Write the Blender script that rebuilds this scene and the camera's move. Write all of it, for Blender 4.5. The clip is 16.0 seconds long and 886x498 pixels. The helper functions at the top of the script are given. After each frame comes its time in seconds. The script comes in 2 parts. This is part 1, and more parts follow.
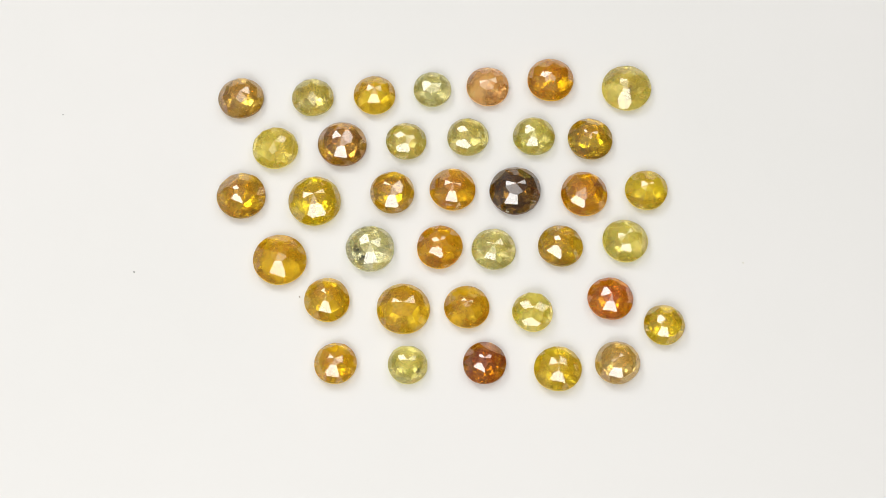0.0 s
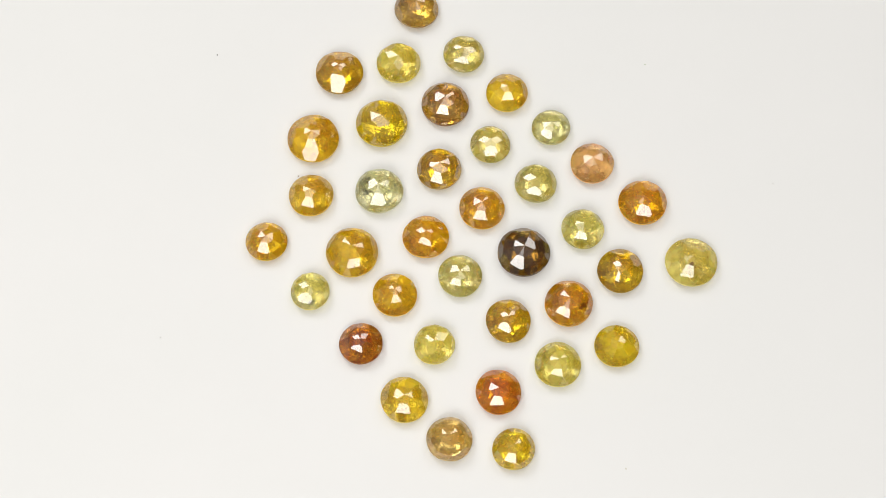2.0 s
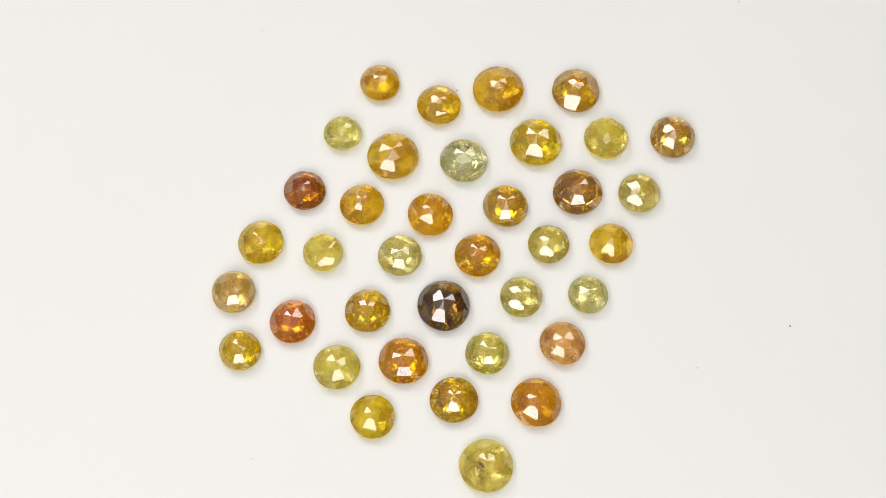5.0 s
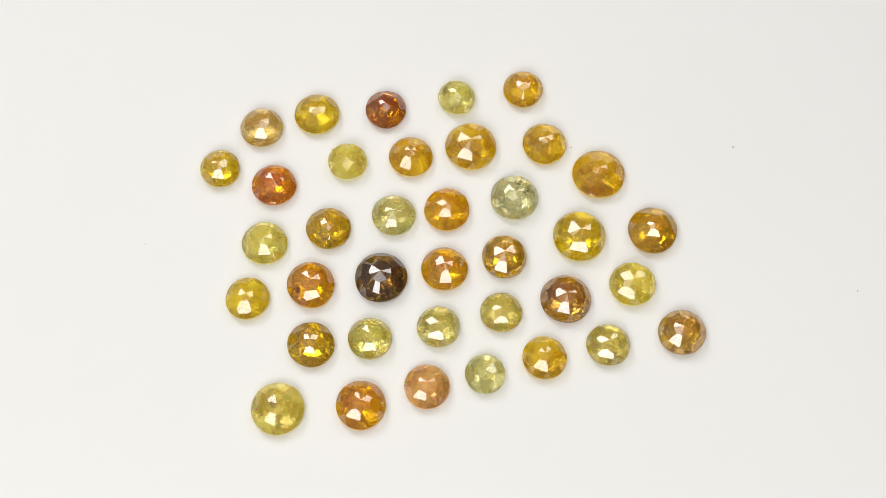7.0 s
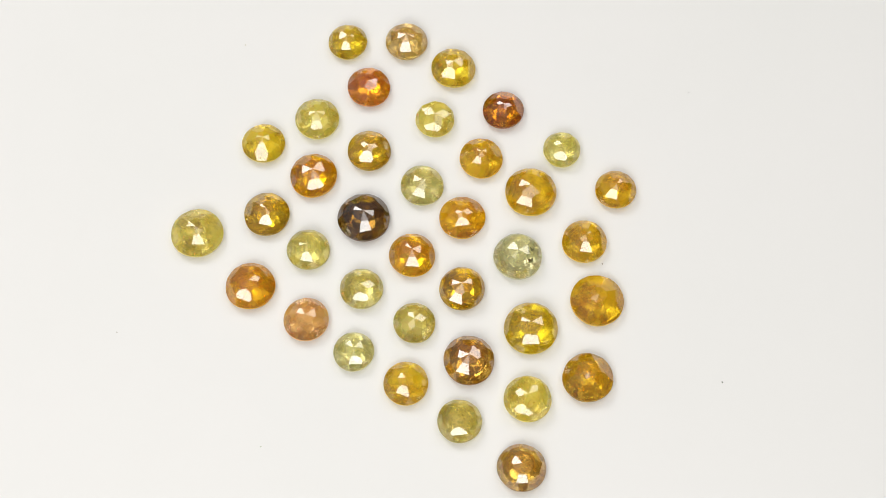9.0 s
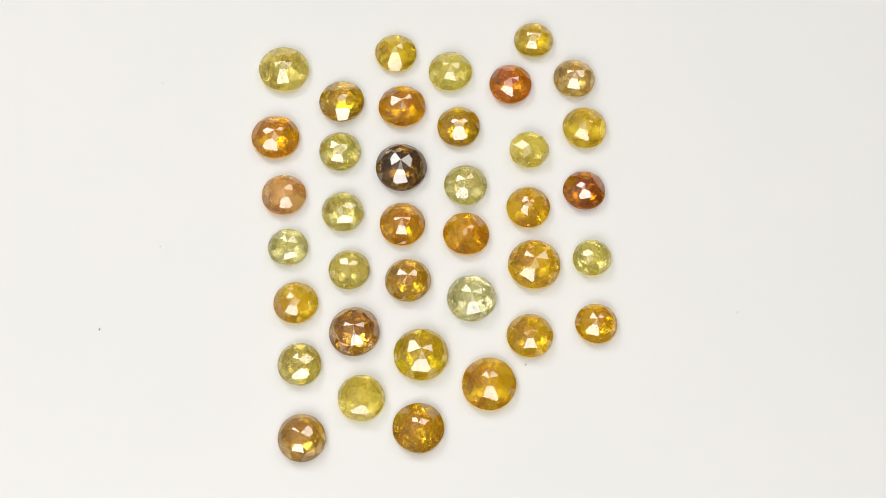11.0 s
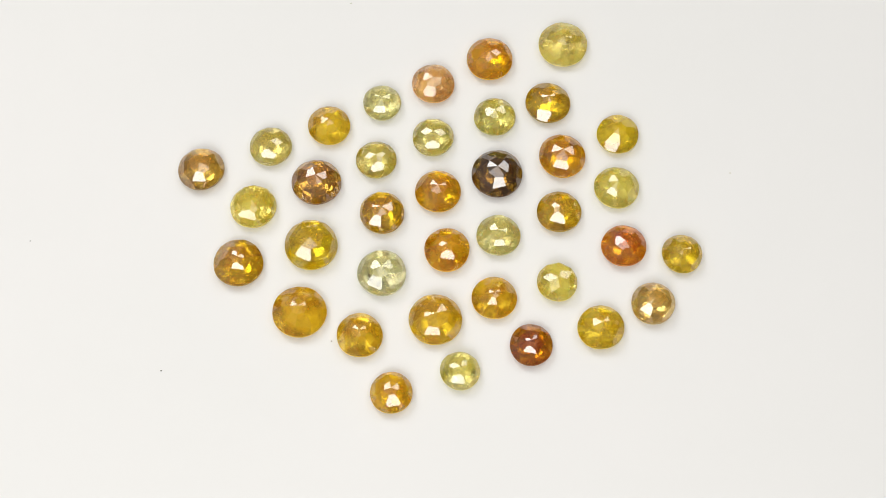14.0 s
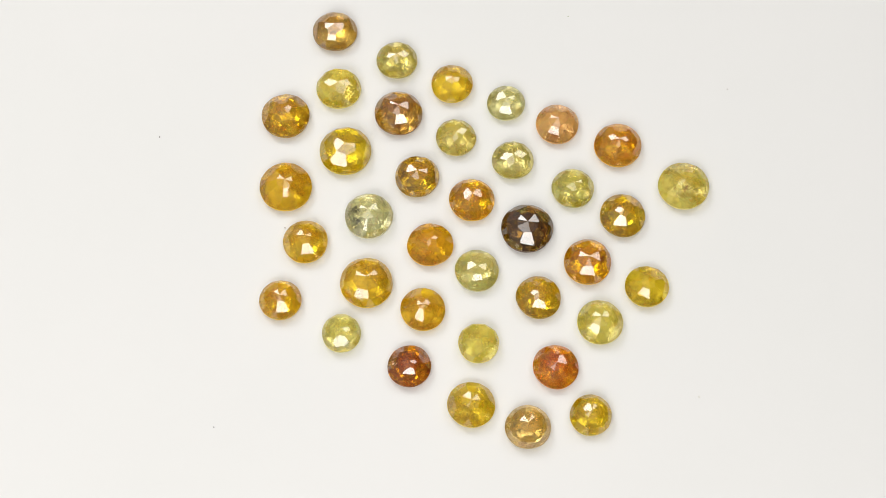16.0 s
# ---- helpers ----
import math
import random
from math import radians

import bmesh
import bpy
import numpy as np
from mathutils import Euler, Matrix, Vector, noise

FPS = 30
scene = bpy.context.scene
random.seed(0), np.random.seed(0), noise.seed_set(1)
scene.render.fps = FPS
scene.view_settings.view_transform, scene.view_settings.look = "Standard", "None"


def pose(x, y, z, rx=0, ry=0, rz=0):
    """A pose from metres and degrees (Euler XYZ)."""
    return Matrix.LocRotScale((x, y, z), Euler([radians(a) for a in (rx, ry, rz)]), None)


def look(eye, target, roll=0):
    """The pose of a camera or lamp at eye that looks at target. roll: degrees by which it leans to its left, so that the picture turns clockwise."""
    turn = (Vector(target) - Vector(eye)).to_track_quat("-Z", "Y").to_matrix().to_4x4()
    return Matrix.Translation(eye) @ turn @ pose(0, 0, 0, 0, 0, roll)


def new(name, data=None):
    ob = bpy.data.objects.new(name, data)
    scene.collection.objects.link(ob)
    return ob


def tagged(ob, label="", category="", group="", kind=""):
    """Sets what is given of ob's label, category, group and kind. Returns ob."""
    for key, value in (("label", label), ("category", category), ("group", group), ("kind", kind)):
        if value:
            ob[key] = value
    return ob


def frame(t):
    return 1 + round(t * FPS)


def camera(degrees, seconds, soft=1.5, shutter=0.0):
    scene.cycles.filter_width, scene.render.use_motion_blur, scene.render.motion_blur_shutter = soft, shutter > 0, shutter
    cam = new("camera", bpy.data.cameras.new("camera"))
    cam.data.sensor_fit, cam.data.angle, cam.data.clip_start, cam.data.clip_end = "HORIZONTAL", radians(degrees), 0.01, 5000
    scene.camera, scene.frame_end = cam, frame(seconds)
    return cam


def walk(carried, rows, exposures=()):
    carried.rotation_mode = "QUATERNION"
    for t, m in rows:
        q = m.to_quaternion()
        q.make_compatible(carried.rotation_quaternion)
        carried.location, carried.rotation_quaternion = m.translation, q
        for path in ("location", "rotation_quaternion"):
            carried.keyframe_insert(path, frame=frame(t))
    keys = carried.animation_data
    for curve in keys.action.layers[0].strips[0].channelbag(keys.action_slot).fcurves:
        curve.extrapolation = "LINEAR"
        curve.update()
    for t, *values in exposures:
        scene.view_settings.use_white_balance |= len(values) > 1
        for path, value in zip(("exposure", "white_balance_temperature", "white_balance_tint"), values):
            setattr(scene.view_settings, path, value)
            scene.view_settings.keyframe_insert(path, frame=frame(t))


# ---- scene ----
MM = 0.001
SEAT = 0.45 * MM          # height of the girdles over the plate

# ---- camera: stands nearly still over the turning plate, sinking by a hair ----
cam = camera(29.6, 16.0, soft=0.55)


def eye_pose(t):
    y, z = -47.995 + 0.165 * t / 16.0, 108.566 + 0.07 * t / 16.0 + 0.45
    eye = Vector((-0.1 * MM, y * MM, z * MM))
    return look(eye, eye + Vector((0.0, 0.39279, -0.91963)) * 0.1187, 1.73)


walk(cam, [(t, eye_pose(t)) for t in (0.0, 4.0, 8.0, 12.0, 16.0)])

# ---- light: a white room, two panels behind the plate, one in front and a broad dim one overhead ----
world = bpy.data.worlds.new("room_light")
scene.world = world
world.use_nodes = True
sky = world.node_tree.nodes
tie = world.node_tree.links
spot_of = sky.new("ShaderNodeTexCoord")
axes = sky.new("ShaderNodeSeparateXYZ")
rise = sky.new("ShaderNodeValToRGB")
rise.color_ramp.elements.new(0.3)
rise.color_ramp.elements.new(0.6)
for element, (at, v) in zip(rise.color_ramp.elements, ((0.0, 0.26), (0.25, 0.10), (0.55, 0.16), (0.95, 0.40))):
    element.position, element.color = at, (v, 0.99 * v, 0.975 * v, 1)
tie.new(spot_of.outputs["Generated"], axes.inputs["Vector"])
tie.new(axes.outputs["Z"], rise.inputs["Fac"])
tie.new(rise.outputs["Color"], sky["Background"].inputs["Color"])
side = sky.new("ShaderNodeMath")          # the room is brighter on the side of the near lamps
side.operation = "MULTIPLY_ADD"
side.inputs[1].default_value, side.inputs[2].default_value = -0.75, 1.0
tie.new(axes.outputs["X"], side.inputs[0])
tie.new(side.outputs["Value"], sky["Background"].inputs["Strength"])
scene.view_settings.exposure = 0.0


def panel(name, way, distance, width, height, radiance, colour):
    data = bpy.data.lights.new(name, "AREA")
    data.shape, data.size, data.size_y = "RECTANGLE", width, height
    data.energy, data.color = radiance * math.pi * width * height, colour
    ob = new(name, data)
    at = Vector(way).normalized() * distance
    ob.matrix_world = look(at, (0, 0, 0))
    return ob


panel("lamp_panel_back_left", (-0.44, 0.53, 0.74), 0.27, 0.111, 0.103, 6.4, (1.0, 0.982, 0.948))
panel("lamp_panel_back_right", (0.42, 0.53, 0.74), 0.46, 0.178, 0.160, 3.75, (1.0, 0.982, 0.948))
panel("lamp_panel_front", (-0.15, -0.70, 0.695), 0.22, 0.156, 0.086, 6.15, (1.0, 0.982, 0.950))
panel("lamp_panel_overhead", (-0.02, 0.06, 0.995), 0.50, 0.300, 0.230, 1.7, (1.0, 0.985, 0.960))


# ---- materials ----
def linear(c):
    return tuple(v / 12.92 if v <= 0.04045 else ((v + 0.055) / 1.055) ** 2.4 for v in (x / 255 for x in c))


def body_colour(colour):
    """What the stone lets through of white light."""
    c = Vector(linear(colour))
    top = max(c)
    power = 0.80 if top < 0.5 or c.x > 2.2 * c.y or colour[2] > 100 else 0.92     # deep colours already darken on the way through
    c = Vector([(v / top) ** power for v in c]) * min(0.985, 2.6 * top)
    return Vector((c.x, c.y * 0.98, c.z * (0.32 if colour[2] < 100 else 0.80)))


def material(name):
    m = bpy.data.materials.new(name)
    m.use_nodes = True
    return m, m.node_tree.nodes, m.node_tree.links, m.node_tree.nodes["Principled BSDF"]


def noise_node(nodes, links, scale, detail, rough=0.55, shift=(0, 0, 0)):
    co = nodes.new("ShaderNodeTexCoord")
    mp = nodes.new("ShaderNodeMapping")
    mp.inputs["Location"].default_value = shift
    tex = nodes.new("ShaderNodeTexNoise")
    tex.inputs["Scale"].default_value, tex.inputs["Detail"].default_value = scale, detail
    tex.inputs["Roughness"].default_value = rough
    links.new(co.outputs["Object"], mp.inputs["Vector"])
    links.new(mp.outputs["Vector"], tex.inputs["Vector"])
    return tex


def ramp(nodes, links, source, stops):
    r = nodes.new("ShaderNodeValToRGB")
    while len(r.color_ramp.elements) < len(stops):
        r.color_ramp.elements.new(0.5)
    for e, (at, c) in zip(r.color_ramp.elements, stops):
        e.position, e.color = at, (*c, 1)
    links.new(source, r.inputs["Fac"])
    return r


def plate_material():
    m, nodes, links, b = material("white_plate")
    cloud = noise_node(nodes, links, 38.0, 3.0)
    tone = ramp(nodes, links, cloud.outputs["Fac"], [(0.3, (0.80, 0.798, 0.782)), (0.7, (0.82, 0.812, 0.80))])
    links.new(tone.outputs["Color"], b.inputs["Base Color"])
    b.inputs["Roughness"].default_value = 0.62
    b.inputs["Specular IOR Level"].default_value = 0.3
    grain = noise_node(nodes, links, 2600.0, 3.0)
    bump = nodes.new("ShaderNodeBump")
    bump.inputs["Strength"].default_value, bump.inputs["Distance"].default_value = 0.08, 0.00003
    links.new(grain.outputs["Fac"], bump.inputs["Height"])
    links.new(bump.outputs["Normal"], b.inputs["Normal"])
    return m


def plain(name, colour, roughness=0.6, metallic=0.0, scale=900.0):
    m, nodes, links, b = material(name)
    n = noise_node(nodes, links, scale, 3.0)
    c = Vector(linear(colour))
    tone = ramp(nodes, links, n.outputs["Fac"], [(0.3, tuple(c * 0.8)), (0.7, tuple(min(1, v * 1.15) for v in c))])
    links.new(tone.outputs["Color"], b.inputs["Base Color"])
    b.inputs["Roughness"].default_value, b.inputs["Metallic"].default_value = roughness, metallic
    return m


def mix_node(nodes, links, fac, one, two):
    n = nodes.new("ShaderNodeMixShader")
    if isinstance(fac, float):
        n.inputs["Fac"].default_value = fac
    else:
        links.new(fac, n.inputs["Fac"])
    links.new(one, n.inputs[1])
    links.new(two, n.inputs[2])
    return n.outputs["Shader"]


def gem_material(name, colour, fog_range, shift, grain, rough):
    """Included diamond: a clear tinted body that bends the light hard, with milky patches under the polish."""
    m, nodes, links, b = material(name)
    c = body_colour(colour)
    zones = noise_node(nodes, links, 700.0, 3.0, 0.6, shift)
    tone = ramp(nodes, links, zones.outputs["Fac"], [(0.36, (c.x * 0.96, c.y * 0.88, c.z * 0.70)), (0.64, tuple(min(1, v * 1.03) for v in c))])
    links.new(tone.outputs["Color"], b.inputs["Base Color"])
    b.inputs["Transmission Weight"].default_value = 1.0
    b.inputs["IOR"].default_value, b.inputs["Roughness"].default_value = 2.3, 0.0
    if rough:
        flaws = noise_node(nodes, links, 3200.0, 2.0, 0.5, shift)
        bump = nodes.new("ShaderNodeBump")
        bump.inputs["Strength"].default_value, bump.inputs["Distance"].default_value = rough, 0.00006
        links.new(flaws.outputs["Fac"], bump.inputs["Height"])
        links.new(bump.outputs["Normal"], b.inputs["Normal"])
    milk = nodes.new("ShaderNodeBsdfPrincipled")
    pale = Vector((c.x, c.y * 0.97, c.z * 0.75))
    specks = noise_node(nodes, links, 2400.0, 5.0, 0.7, shift)
    cream = ramp(nodes, links, specks.outputs["Fac"], [(0.32, tuple(pale * 0.84)), (0.52, tuple(pale)),
                                                       (0.70, tuple(min(1, v + 0.015) for v in pale))])
    links.new(cream.outputs["Color"], milk.inputs["Base Color"])
    milk.inputs["Subsurface Weight"].default_value = 0.6
    milk.inputs["Subsurface Radius"].default_value = (1.0, 0.7, 0.3)
    milk.inputs["Subsurface Scale"].default_value = 0.0005
    milk.inputs["IOR"].default_value, milk.inputs["Roughness"].default_value = 1.6, 0.03
    clouds = noise_node(nodes, links, grain, 4.0, 0.6, tuple(v + 3.1 for v in shift))
    fog = ramp(nodes, links, clouds.outputs["Fac"], [(0.40, (fog_range[0],) * 3), (0.60, (fog_range[1],) * 3)])
    straight_share = 0.11 + 0.45 * max(0.0, linear(colour)[1] - 0.33) + 0.20 * fog_range[1]
    straight = nodes.new("ShaderNodeBsdfTransparent")     # unbent share, added to brighten pale stones and lighten the shadows under them
    straight.inputs["Color"].default_value = (*(v ** 0.5 for v in c), 1)
    clear = mix_node(nodes, links, straight_share, b.outputs["BSDF"], straight.outputs["BSDF"])
    links.new(mix_node(nodes, links, fog.outputs["Color"], clear, milk.outputs["BSDF"]), nodes["Material Output"].inputs["Surface"])
    return m


def flake_material(name, colour):
    m, nodes, links, b = material(name)
    c = body_colour(colour)
    # near-metal flecks, toned dark to bright at random to imitate inner glints
    geo = nodes.new("ShaderNodeNewGeometry")
    tone = ramp(nodes, links, geo.outputs["Random Per Island"],
                [(0.0, tuple(c * 0.4)), (0.35, tuple(c)), (1.0, tuple(min(1, v * 1.2 + 0.12) for v in c))])
    links.new(tone.outputs["Color"], b.inputs["Base Color"])
    b.inputs["Roughness"].default_value, b.inputs["Metallic"].default_value = 0.12, 0.85
    return m


# ---- building helpers ----
def mesh_object(name, bm, mat, parent=None, label=""):
    data = bpy.data.meshes.new(name)
    bm.normal_update()
    bm.to_mesh(data)
    bm.free()
    data.materials.append(mat)
    ob = new(name, data)
    ob.parent = parent
    if label:
        tagged(ob, label)
    return ob


def part(name, bm, mat, parent, label=""):
    return mesh_object(name, bm, mat, parent, label)


def lathe(profile, steps):
    """A turned solid from (radius, height) pairs, the first and last on the axis."""
    bm = bmesh.new()
    rings = []
    for r, z in profile:
        if r == 0:
            rings.append([bm.verts.new((0, 0, z))])
        else:
            rings.append([bm.verts.new((r * math.cos(a), r * math.sin(a), z))
                          for a in (2 * math.pi * k / steps for k in range(steps))])
    for a, b in zip(rings, rings[1:]):
        for k in range(steps):
            j = (k + 1) % steps
            quad = [a[k % len(a)], a[j % len(a)], b[j % len(b)], b[k % len(b)]]
            bm.faces.new(list(dict.fromkeys(quad)))
    bmesh.ops.recalc_face_normals(bm, faces=bm.faces)
    return bm


# ---- table and turning plate ----
def box(x, y, z0, z1, bevel):
    bm = bmesh.new()
    bmesh.ops.create_cube(bm, size=1, matrix=Matrix.Translation((0, 0, (z0 + z1) / 2)) @ Matrix.Diagonal((x, y, z1 - z0, 1)))
    bmesh.ops.bevel(bm, geom=bm.edges[:], offset=bevel, segments=2, affect="EDGES")
    return bm


white = plate_material()
table = mesh_object("tabletop", box(1.2, 0.8, -0.046, -0.016, 0.002), plain("white_laminate", (226, 224, 219), 0.5, 0, 40))
tagged(table, "plain white laminate tabletop under the turning plate", "table", kind="structure")

plate = mesh_object("turntable_plate", lathe([(0, -0.006), (0.0625, -0.006), (0.0640, -0.0050), (0.0645, -0.003),
                                              (0.0640, -0.0008), (0.0628, 0.0), (0, 0.0)], 96), white)
tagged(plate, "round matt white turntable plate, turning slowly under the stones", "turntable")
part("base_drum", lathe([(0, -0.016), (0.046, -0.016), (0.048, -0.0145), (0.048, -0.0075), (0.044, -0.006), (0, -0.006)], 64),
     plain("grey_plastic", (190, 190, 188), 0.45), plate, "grey plastic foot of the turntable")
for poly in plate.data.polygons:
    poly.use_smooth = False

# ---- the stones ----
# x, y and radius in mm; colour; milkiness; facets round the crown; turn of the facets; star and ring radius; style
STONES = (
    (-15.18, 9.86, 1.632, (160, 128, 82), 0.22, 9, 20, 0.42, 0.74, "s", "smoky brown"),
    (-9.95, 10.10, 1.501, (192, 180, 104), 0.30, 6, 8, 0.44, 0.76, "k", "olive green"),
    (-5.45, 10.45, 1.531, (236, 205, 84), 0.62, 7, 0, 0.33, 0.68, "s", "milky honey yellow"),
    (-1.24, 11.07, 1.393, (210, 206, 156), 0.18, 7, 25, 0.46, 0.76, "s", "pale greenish grey"),
    (2.82, 11.45, 1.561, (244, 192, 128), 0.58, 8, 12, 0.40, 0.74, "s", "milky peach"),
    (7.43, 12.16, 1.706, (238, 184, 28), 0.40, 7, 22, 0.36, 0.72, "k", "bright orange"),
    (13.02, 11.68, 1.816, (232, 217, 126), 0.60, 9, -10, 0.34, 0.70, "s", "milky pale lime yellow"),
    (-12.42, 5.88, 1.615, (240, 224, 112), 0.50, 6, -5, 0.52, 0.80, "k", "lemon yellow"),
    (-7.61, 6.37, 1.748, (150, 112, 76), 0.22, 9, 0, 0.40, 0.74, "s", "cinnamon brown"),
    (-3.00, 6.76, 1.448, (190, 178, 104), 0.38, 6, 20, 0.42, 0.74, "k", "olive green"),
    (1.45, 7.25, 1.487, (196, 188, 124), 0.30, 6, 10, 0.44, 0.76, "k", "pale olive green"),
    (6.25, 7.48, 1.504, (192, 184, 108), 0.38, 8, -8, 0.42, 0.74, "s", "olive green"),
    (10.32, 7.39, 1.619, (168, 138, 34), 0.20, 7, -10, 0.30, 0.64, "k", "dark amber"),
    (-14.57, 2.02, 1.732, (176, 138, 30), 0.32, 6, 15, 0.26, 0.56, "k", "brownish amber"),
    (-9.34, 1.79, 1.863, (222, 199, 62), 0.28, 7, 12, 0.44, 0.78, "s", "golden olive"),
    (-3.84, 2.65, 1.586, (178, 144, 40), 0.18, 9, 0, 0.44, 0.84, "s", "dark olive amber"),
    (0.46, 3.02, 1.616, (234, 186, 46), 0.36, 8, -3, 0.38, 0.74, "s", "orange amber"),
    (4.94, 3.08, 1.826, (100, 68, 42), 0.12, 9, -12, 0.42, 0.76, "s", "dark smoky brown"),
    (9.86, 2.98, 1.676, (234, 180, 26), 0.30, 7, 25, 0.44, 0.74, "s", "deep amber orange"),
    (14.32, 3.43, 1.521, (230, 207, 84), 0.55, 7, 10, 0.30, 0.66, "s", "milky yellow"),
    (-11.52, -2.82, 1.862, (240, 201, 66), 0.56, 8, 0, 0.29, 0.66, "s", "milky golden amber"),
    (-5.23, -1.77, 1.710, (220, 219, 190), 0.16, 8, 5, 0.42, 0.80, "s", "pale greenish white"),
    (-0.34, -1.48, 1.612, (240, 190, 46), 0.52, 6, 12, 0.28, 0.58, "k", "golden orange"),
    (3.47, -1.53, 1.540, (206, 200, 146), 0.34, 8, -15, 0.40, 0.74, "s", "pale grey green"),
    (8.17, -1.12, 1.558, (180, 148, 34), 0.34, 6, 0, 0.32, 0.66, "k", "dark olive yellow"),
    (12.74, -0.58, 1.597, (236, 224, 128), 0.42, 8, -3, 0.36, 0.70, "s", "pale lime yellow"),
    (-8.05, -5.73, 1.585, (238, 203, 74), 0.40, 8, -3, 0.32, 0.68, "s", "golden yellow"),
    (-2.73, -6.23, 1.837, (232, 199, 70), 0.55, 8, 18, 0.46, 0.78, "s", "milky gold"),
    (1.67, -5.95, 1.557, (244, 205, 76), 0.58, 8, 14, 0.27, 0.62, "s", "milky amber yellow"),
    (6.24, -6.17, 1.411, (240, 226, 118), 0.52, 5, 30, 0.56, 0.82, "k", "lemon yellow"),
    (11.65, -5.00, 1.562, (206, 128, 26), 0.36, 7, -8, 0.38, 0.74, "s", "reddish orange"),
    (15.35, -6.82, 1.427, (208, 184, 60), 0.36, 8, -10, 0.38, 0.74, "s", "olive yellow"),
    (-7.21, -10.36, 1.452, (226, 186, 36), 0.46, 7, -10, 0.34, 0.72, "s", "warm amber"),
    (-2.28, -10.31, 1.360, (236, 228, 146), 0.26, 6, 0, 0.40, 0.76, "k", "pale lime"),
    (2.98, -10.01, 1.485, (146, 84, 12), 0.30, 6, 0, 0.28, 0.58, "k", "red brown"),
    (8.00, -10.27, 1.604, (230, 205, 84), 0.48, 7, -5, 0.36, 0.72, "s", "soft gold"),
    (12.08, -9.70, 1.529, (206, 176, 102), 0.26, 8, -8, 0.40, 0.74, "s", "light brown"),
)


class Solid:
    """A convex solid kept as flat faces, ground facet by facet."""

    def __init__(self, spot, low, high):
        n = len(spot)
        ring = [[Vector((x, y, z)) for x, y in spot] for z in (low, high)]
        self.faces = [ring[0][::-1], ring[1]]
        self.faces += [[ring[0][k], ring[0][(k + 1) % n], ring[1][(k + 1) % n], ring[1][k]] for k in range(n)]

    def cut(self, tilt, turn, rho, z):
        """Grind one flat facet: everything outside the plane through (rho, z) goes."""
        s, ca, sa = math.sin(radians(tilt)), math.cos(radians(turn)), math.sin(radians(turn))
        way = Vector((s * ca, s * sa, math.cos(radians(tilt))))
        level = way.dot(Vector((rho * ca, rho * sa, z)))
        kept, rim = [], []
        for face in self.faces:
            far = [p.dot(way) - level for p in face]
            if max(far) <= 1e-7:
                kept.append(face)
                continue
            fresh = []
            for k, p in enumerate(face):
                j = (k + 1) % len(face)
                if far[k] <= 0:
                    fresh.append(p)
                if (far[k] <= 0) != (far[j] <= 0):
                    q = p.lerp(face[j], far[k] / (far[k] - far[j]))
                    fresh.append(q)
                    rim.append(q)
            if len(fresh) > 2:
                kept.append(fresh)
        if len(rim) > 2:
            mid = sum(rim, Vector()) / len(rim)
            u = way.orthogonal().normalized()
            v = way.cross(u)
            rim.sort(key=lambda p: math.atan2((p - mid).dot(v), (p - mid).dot(u)))
            cap = [p for k, p in enumerate(rim) if (p - rim[k - 1]).length > 1e-6]
            if len(cap) > 2:
                kept.append(cap)
        self.faces = kept

    def mesh(self, scale):
        bm = bmesh.new()
        for face in self.faces:
            if len({tuple(round(v, 6) for v in p) for p in face}) > 2:
                bm.faces.new([bm.verts.new(p * scale) for p in face])
        return bm


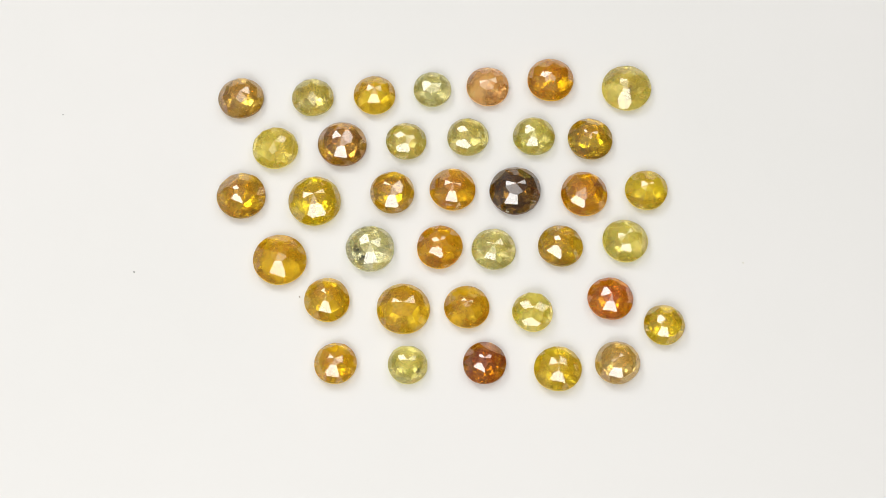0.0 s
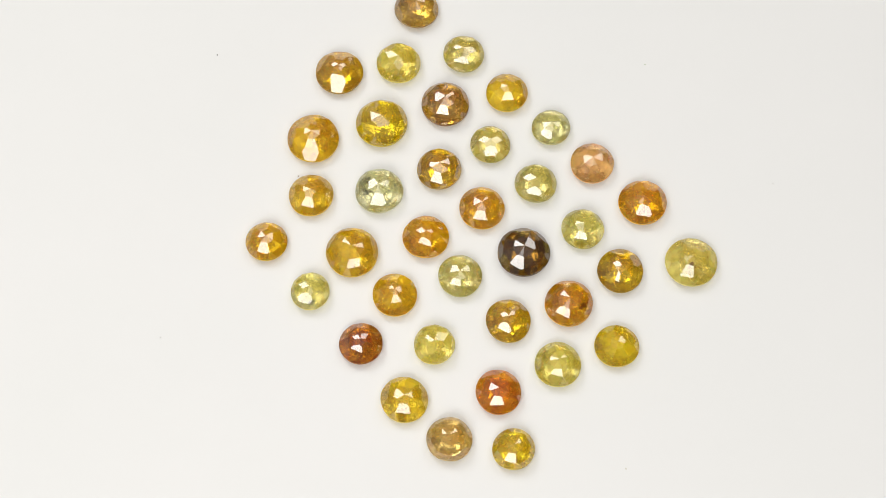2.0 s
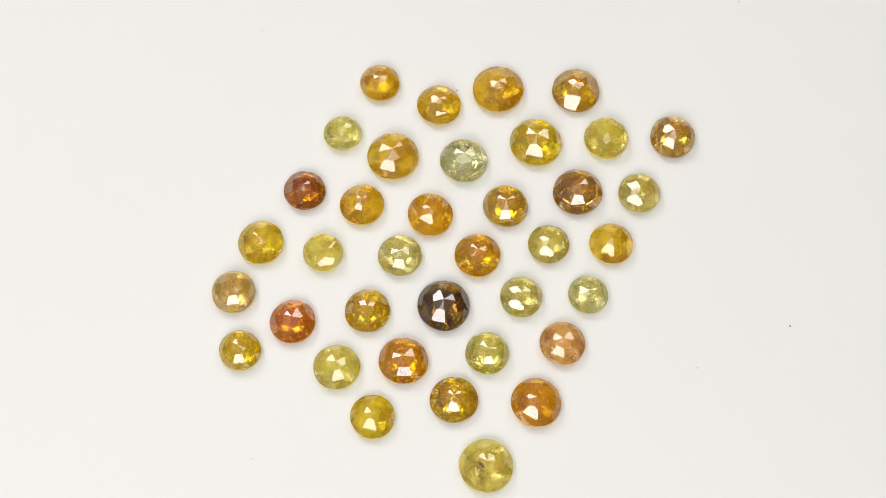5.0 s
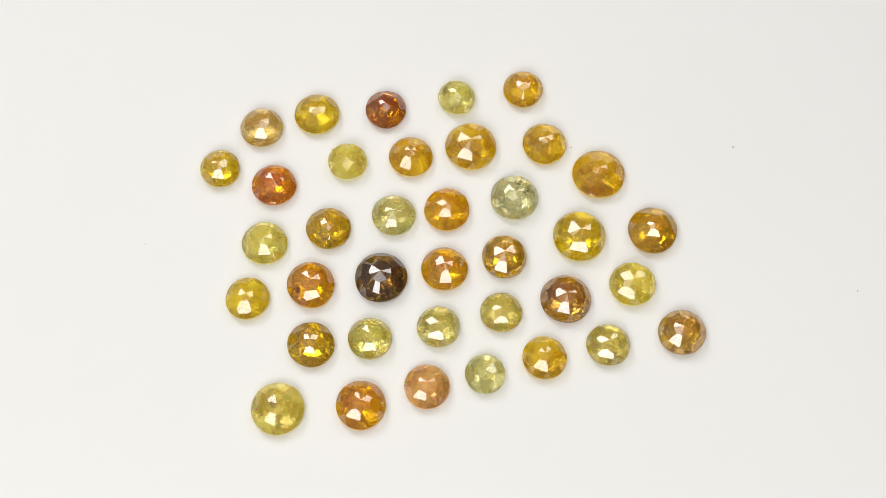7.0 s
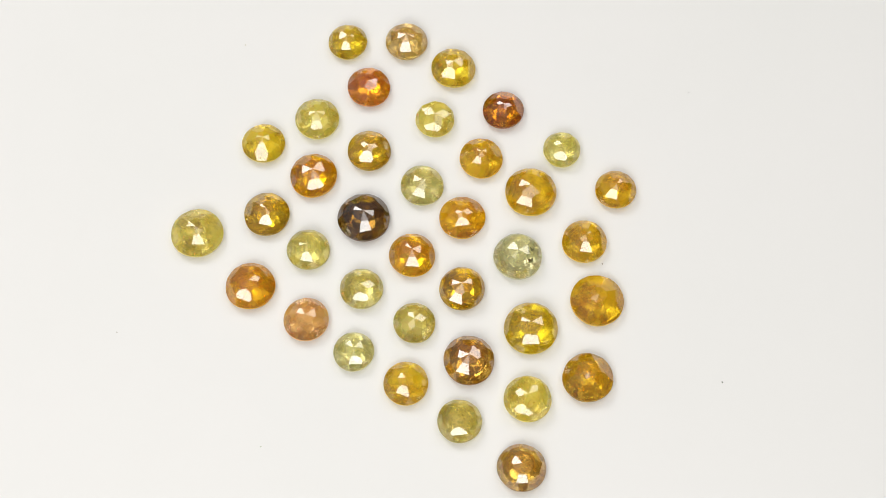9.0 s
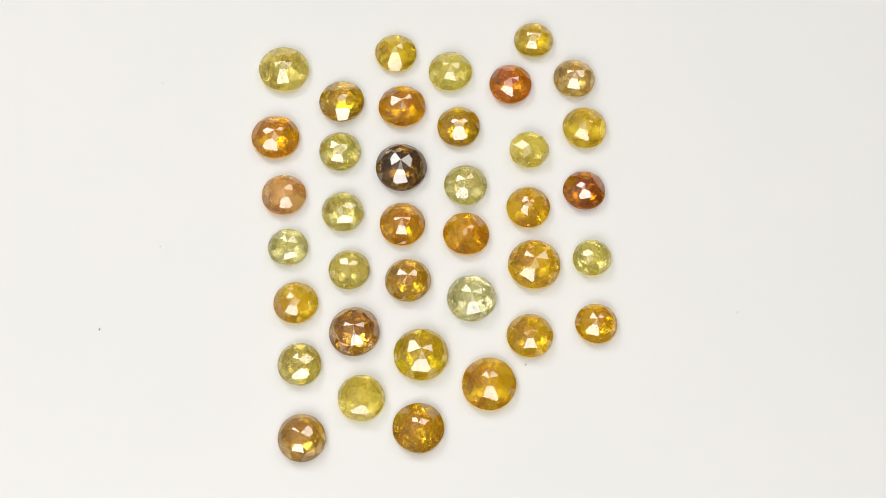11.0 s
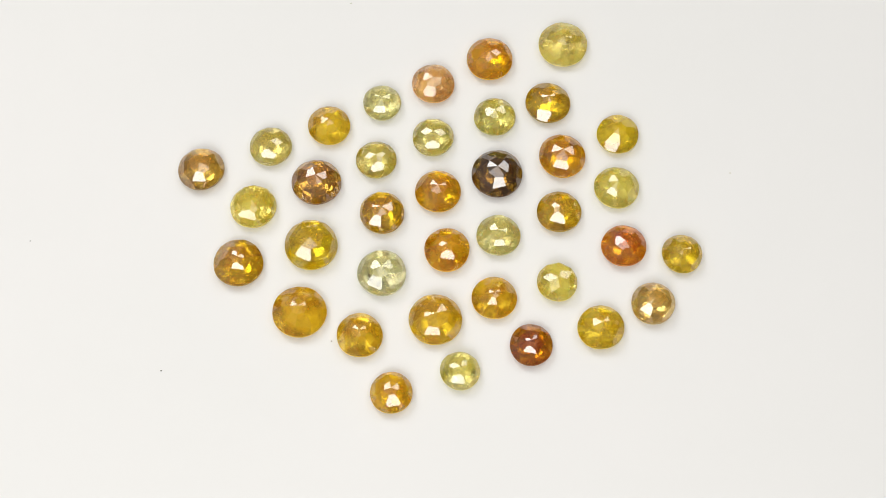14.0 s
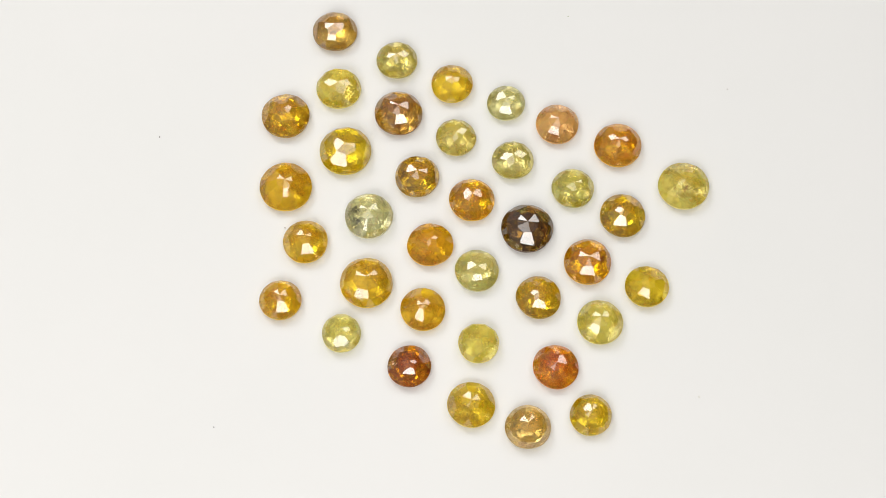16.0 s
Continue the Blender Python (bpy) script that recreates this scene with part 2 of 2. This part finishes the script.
def cut_stone(r, count, turn, star, ring, style, rng):
    """A rose-cut stone: star facets round the point, a ring of long ones, small ones at the rim, a low faceted back."""
    steps = 64
    wave = [(k, rng.uniform(0, 6.28), rng.uniform(0.002, w)) for k, w in ((2, 0.020), (3, 0.010), (5, 0.006))]
    spot = []
    for k in range(steps):
        a = 2 * math.pi * k / steps
        q = 1 + sum(w * math.cos(f * a + p) for f, p, w in wave)
        spot.append((q * math.cos(a), q * math.sin(a)))
    floor = (0.02 * MM - SEAT) / r
    gem = Solid(spot, floor, 1.0)
    t1, t2 = (16.0, 35.0) if style == "s" else (17.0, 33.0)
    height = rng.uniform(0.66, 0.76)
    z1 = height - star * math.tan(radians(t1))
    z2 = z1 - (ring - star) * math.tan(radians(t2))
    sink = max(0.0, z2 - 0.045 - (1.0 - ring) * math.tan(radians(58)))   # keeps the rim facets off the plumb
    height, z1, z2 = height - sink, z1 - sink, z2 - sink
    t3 = math.degrees(math.atan2(z2 - 0.045, 1.0 - ring))
    pitch = 360.0 / count
    half = 0.0 if style == "s" else pitch / 2
    for k in range(count):
        a = -90 + turn + k * pitch
        gem.cut(t1 + rng.uniform(-2.8, 2.8), a + rng.uniform(-1.5, 1.5), 0.0, height)
    for k in range(count):
        a = -90 + turn + half + k * pitch
        gem.cut(t2 + rng.uniform(-1.5, 1.5), a + rng.uniform(-1.5, 1.5), star, z1 + rng.uniform(-0.004, 0.004))
    for k in range(2 * count):
        a = -90 + turn + half + k * pitch / 2
        gem.cut(t3 + 6 * (k % 2) + rng.uniform(-2, 2), a + rng.uniform(-3, 3), 1.0, 0.045 + rng.uniform(-0.012, 0.02))
    # the back: three rows of small facets down to the flat that the stone lies on
    for n, tilt, rho, deep in ((30, 56, 1.0, -0.055), (27, 41, 0.88, 0.58 * floor), (21, 28, 0.70, 0.79 * floor), (12, 15, 0.42, 0.92 * floor)):
        for k in range(n):
            gem.cut(180 - tilt + rng.uniform(-8, 8), (k + rng.uniform(-0.15, 0.15)) * 360 / n + turn, rho, deep)
    return gem.mesh(r), spot, height


def girdle_band(r, spot):
    """The bruted rim, a hair proud of the stone."""
    bm = bmesh.new()
    rows = []
    for z, q in ((-0.055, 0.985), (-0.05, 1.004), (0.02, 1.004), (0.028, 0.985)):
        rows.append([bm.verts.new((x * q * r, y * q * r, z * r)) for x, y in spot])
    rows.append(rows[0])
    for a, b in zip(rows, rows[1:]):
        for k in range(len(spot)):
            j = (k + 1) % len(spot)
            bm.faces.new((a[k], a[j], b[j], b[k]))
    bmesh.ops.recalc_face_normals(bm, faces=bm.faces)
    return bm


def flakes(r, height, count, size, rng, where=None):
    """Shards inside the stone, thin and bent: feathers that imitate glints, and dark growths."""
    bm = bmesh.new()
    for _ in range(count):
        a, q = rng.uniform(0, 6.283), 0.80 * math.sqrt(rng.random())
        at = Vector((q * math.cos(a), q * math.sin(a), rng.uniform(-0.16, 0.02 + 0.30 * height * (1 - q))))
        if where:
            at = Vector(where) + Vector([rng.gauss(0, 0.05) for _ in range(3)])
        turn = Euler([rng.uniform(-0.9, 0.9), rng.uniform(-0.9, 0.9), rng.uniform(0, 6.28)]).to_matrix()
        w, h = size * rng.uniform(0.5, 1.3), size * rng.uniform(0.4, 1.0)
        pts = [Vector((w, 0, 0)), Vector((0.2 * w, h, 0.1 * h)), Vector((-w, 0.3 * h, 0)), Vector((-0.3 * w, -h, 0.15 * h))]
        top = [bm.verts.new((at + turn @ p) * r) for p in pts]
        low = [bm.verts.new((at + turn @ (p * 0.9 - Vector((0, 0, 0.02)))) * r) for p in pts]
        bm.faces.new(top)
        bm.faces.new(low[::-1])
        for k in range(4):
            bm.faces.new((top[k], low[k], low[(k + 1) % 4], top[(k + 1) % 4]))
    return bm


def stone(x, y, r, colour, milky, count, turn, star, ring, style, words, seed):
    rng = random.Random(seed * 17 + 5)
    shift = tuple(rng.uniform(-5, 5) for _ in range(3))
    r *= MM
    mat = gem_material("diamond_" + words.replace(" ", "_"), colour, (0.01, 0.85 * milky ** 1.5), shift, 500.0, 0.0)
    bm, spot, height = cut_stone(r, count, turn, star, ring, style, rng)
    kind_words = "cloudy" if milky > 0.5 else "clear" if milky < 0.27 else "included"
    for f in bm.faces:
        f.normal_update()
        f.material_index = 1 if f.normal.z < -0.1 else 0
    ob = mesh_object("rose_cut_diamond", bm, mat)
    ob.data.materials.append(gem_material("clear_back_of_stone", colour, (0.02, 0.1 + 0.6 * milky), shift, 2000.0, 0.03))
    tagged(ob, f"{words} {kind_words} rose-cut diamond lying on the white plate", "gemstone", "loose diamonds on the plate")
    frosted = tuple(min(255, int(v * 0.92 + 10)) for v in colour)
    part("girdle", girdle_band(r, spot), plain("bruted_rim", frosted, 0.5, 0, 2500), ob, "finely frosted rim")
    # mirror-like feathers, added to put sparkle into the stone
    part("feather_glints", flakes(r, height, 48, 0.036, rng), flake_material("feather_glint", colour), ob, "tiny mirror-like flecks added inside for sparkle")
    return ob, Matrix.Translation((x * MM, y * MM, SEAT))


stones = [stone(*row, seed) for seed, row in enumerate(STONES)]

# dark growths that show inside some of the stones
DARK = ((33, (0.55, -0.35, 0.10), 5, 0.09, (40, 36, 26), "black carbon spot"),
        (18, (0.45, 0.25, 0.18), 4, 0.16, (120, 30, 10), "rust red streak"),
        (6, (0.10, -0.15, 0.15), 7, 0.06, (120, 76, 24), "rusty specks"),
        (25, (-0.55, -0.10, 0.10), 3, 0.07, (70, 60, 30), "dark speck"),
        (21, (-0.45, -0.15, 0.10), 6, 0.09, (40, 38, 30), "black fracture lines"),
        (21, (-0.22, -0.45, 0.06), 6, 0.08, (40, 38, 30), "black fracture lines"))
for index, where, count, size, colour, words in DARK:
    rng = random.Random(index)
    part("inclusion", flakes(STONES[index][2] * MM, 0.7, count, size, rng, where), plain("dark_growth", colour, 0.5, 0, 3000),
         stones[index][0], words)

# ---- dust on the plate ----
SPECKS = ((-21.7, -3.9, 0.10, (114, 113, 110)), (-10.0, -5.4, 0.09, (129, 114, 99)), (-28.1, 8.3, 0.09, (144, 143, 140)),
          (21.1, -1.8, 0.10, (204, 201, 188)), (-7.1, 24.0, 0.13, (126, 125, 123)),
          (-6.3, -20.3, 0.08, (122, 120, 117)), (-0.9, 20.1, 0.09, (174, 182, 152)), (12.2, 20.6, 0.08, (174, 167, 158)))


def speck(x, y, r, colour, seed):
    rng = random.Random(seed + 400)
    bm = bmesh.new()
    bmesh.ops.create_icosphere(bm, subdivisions=2, radius=0.45 * r * MM)
    for v in bm.verts:
        v.co *= rng.uniform(0.75, 1.25)
        v.co.x *= 1.5
        v.co.z *= 0.45
    low = min(v.co.z for v in bm.verts)
    bmesh.ops.translate(bm, vec=(0, 0, -low), verts=bm.verts)
    ob = mesh_object("dust_speck", bm, plain("dust", tuple(min(235, v + 15) for v in colour), 0.9, 0, 9000))
    tagged(ob, "tiny dark speck of dust lying on the white plate", "dust", "dust specks on the plate")
    return ob, pose(x * MM, y * MM, 0, 0, 0, rng.uniform(0, 180))


specks = [speck(*row, seed) for seed, row in enumerate(SPECKS)]

# ---- movement: the plate turns clockwise once in about 14.8 s and carries all that lies on it ----
TURN_TIMES = (0, 0.5, 1, 1.5, 2, 2.5, 3, 3.5, 4, 6.5, 7, 7.5, 8, 8.5, 11, 11.5, 12, 12.5, 13, 13.5, 14, 14.5, 15, 15.5, 16)
TURN_ANGLES = (0, -11.9, -24.2, -36.6, -48.6, -60.7, -73.1, -84.4, -96.6, -158.4, -170.6, -182.8, -194.9, -206.9, -267.55, -278.9,
               -291.6, -303.9, -315.7, -328.3, -340.4, -352.1, -364.6, -376.6, -388.5)


def motions():
    times = [k * 0.25 for k in range(65)]
    spin = [(t, pose(0, 0, 0, 0, 0, float(np.interp(t, TURN_TIMES, TURN_ANGLES)))) for t in times]
    walk(plate, spin)
    for thing, rest in stones + specks:
        walk(thing, [(t, m @ rest) for t, m in spin])


motions()
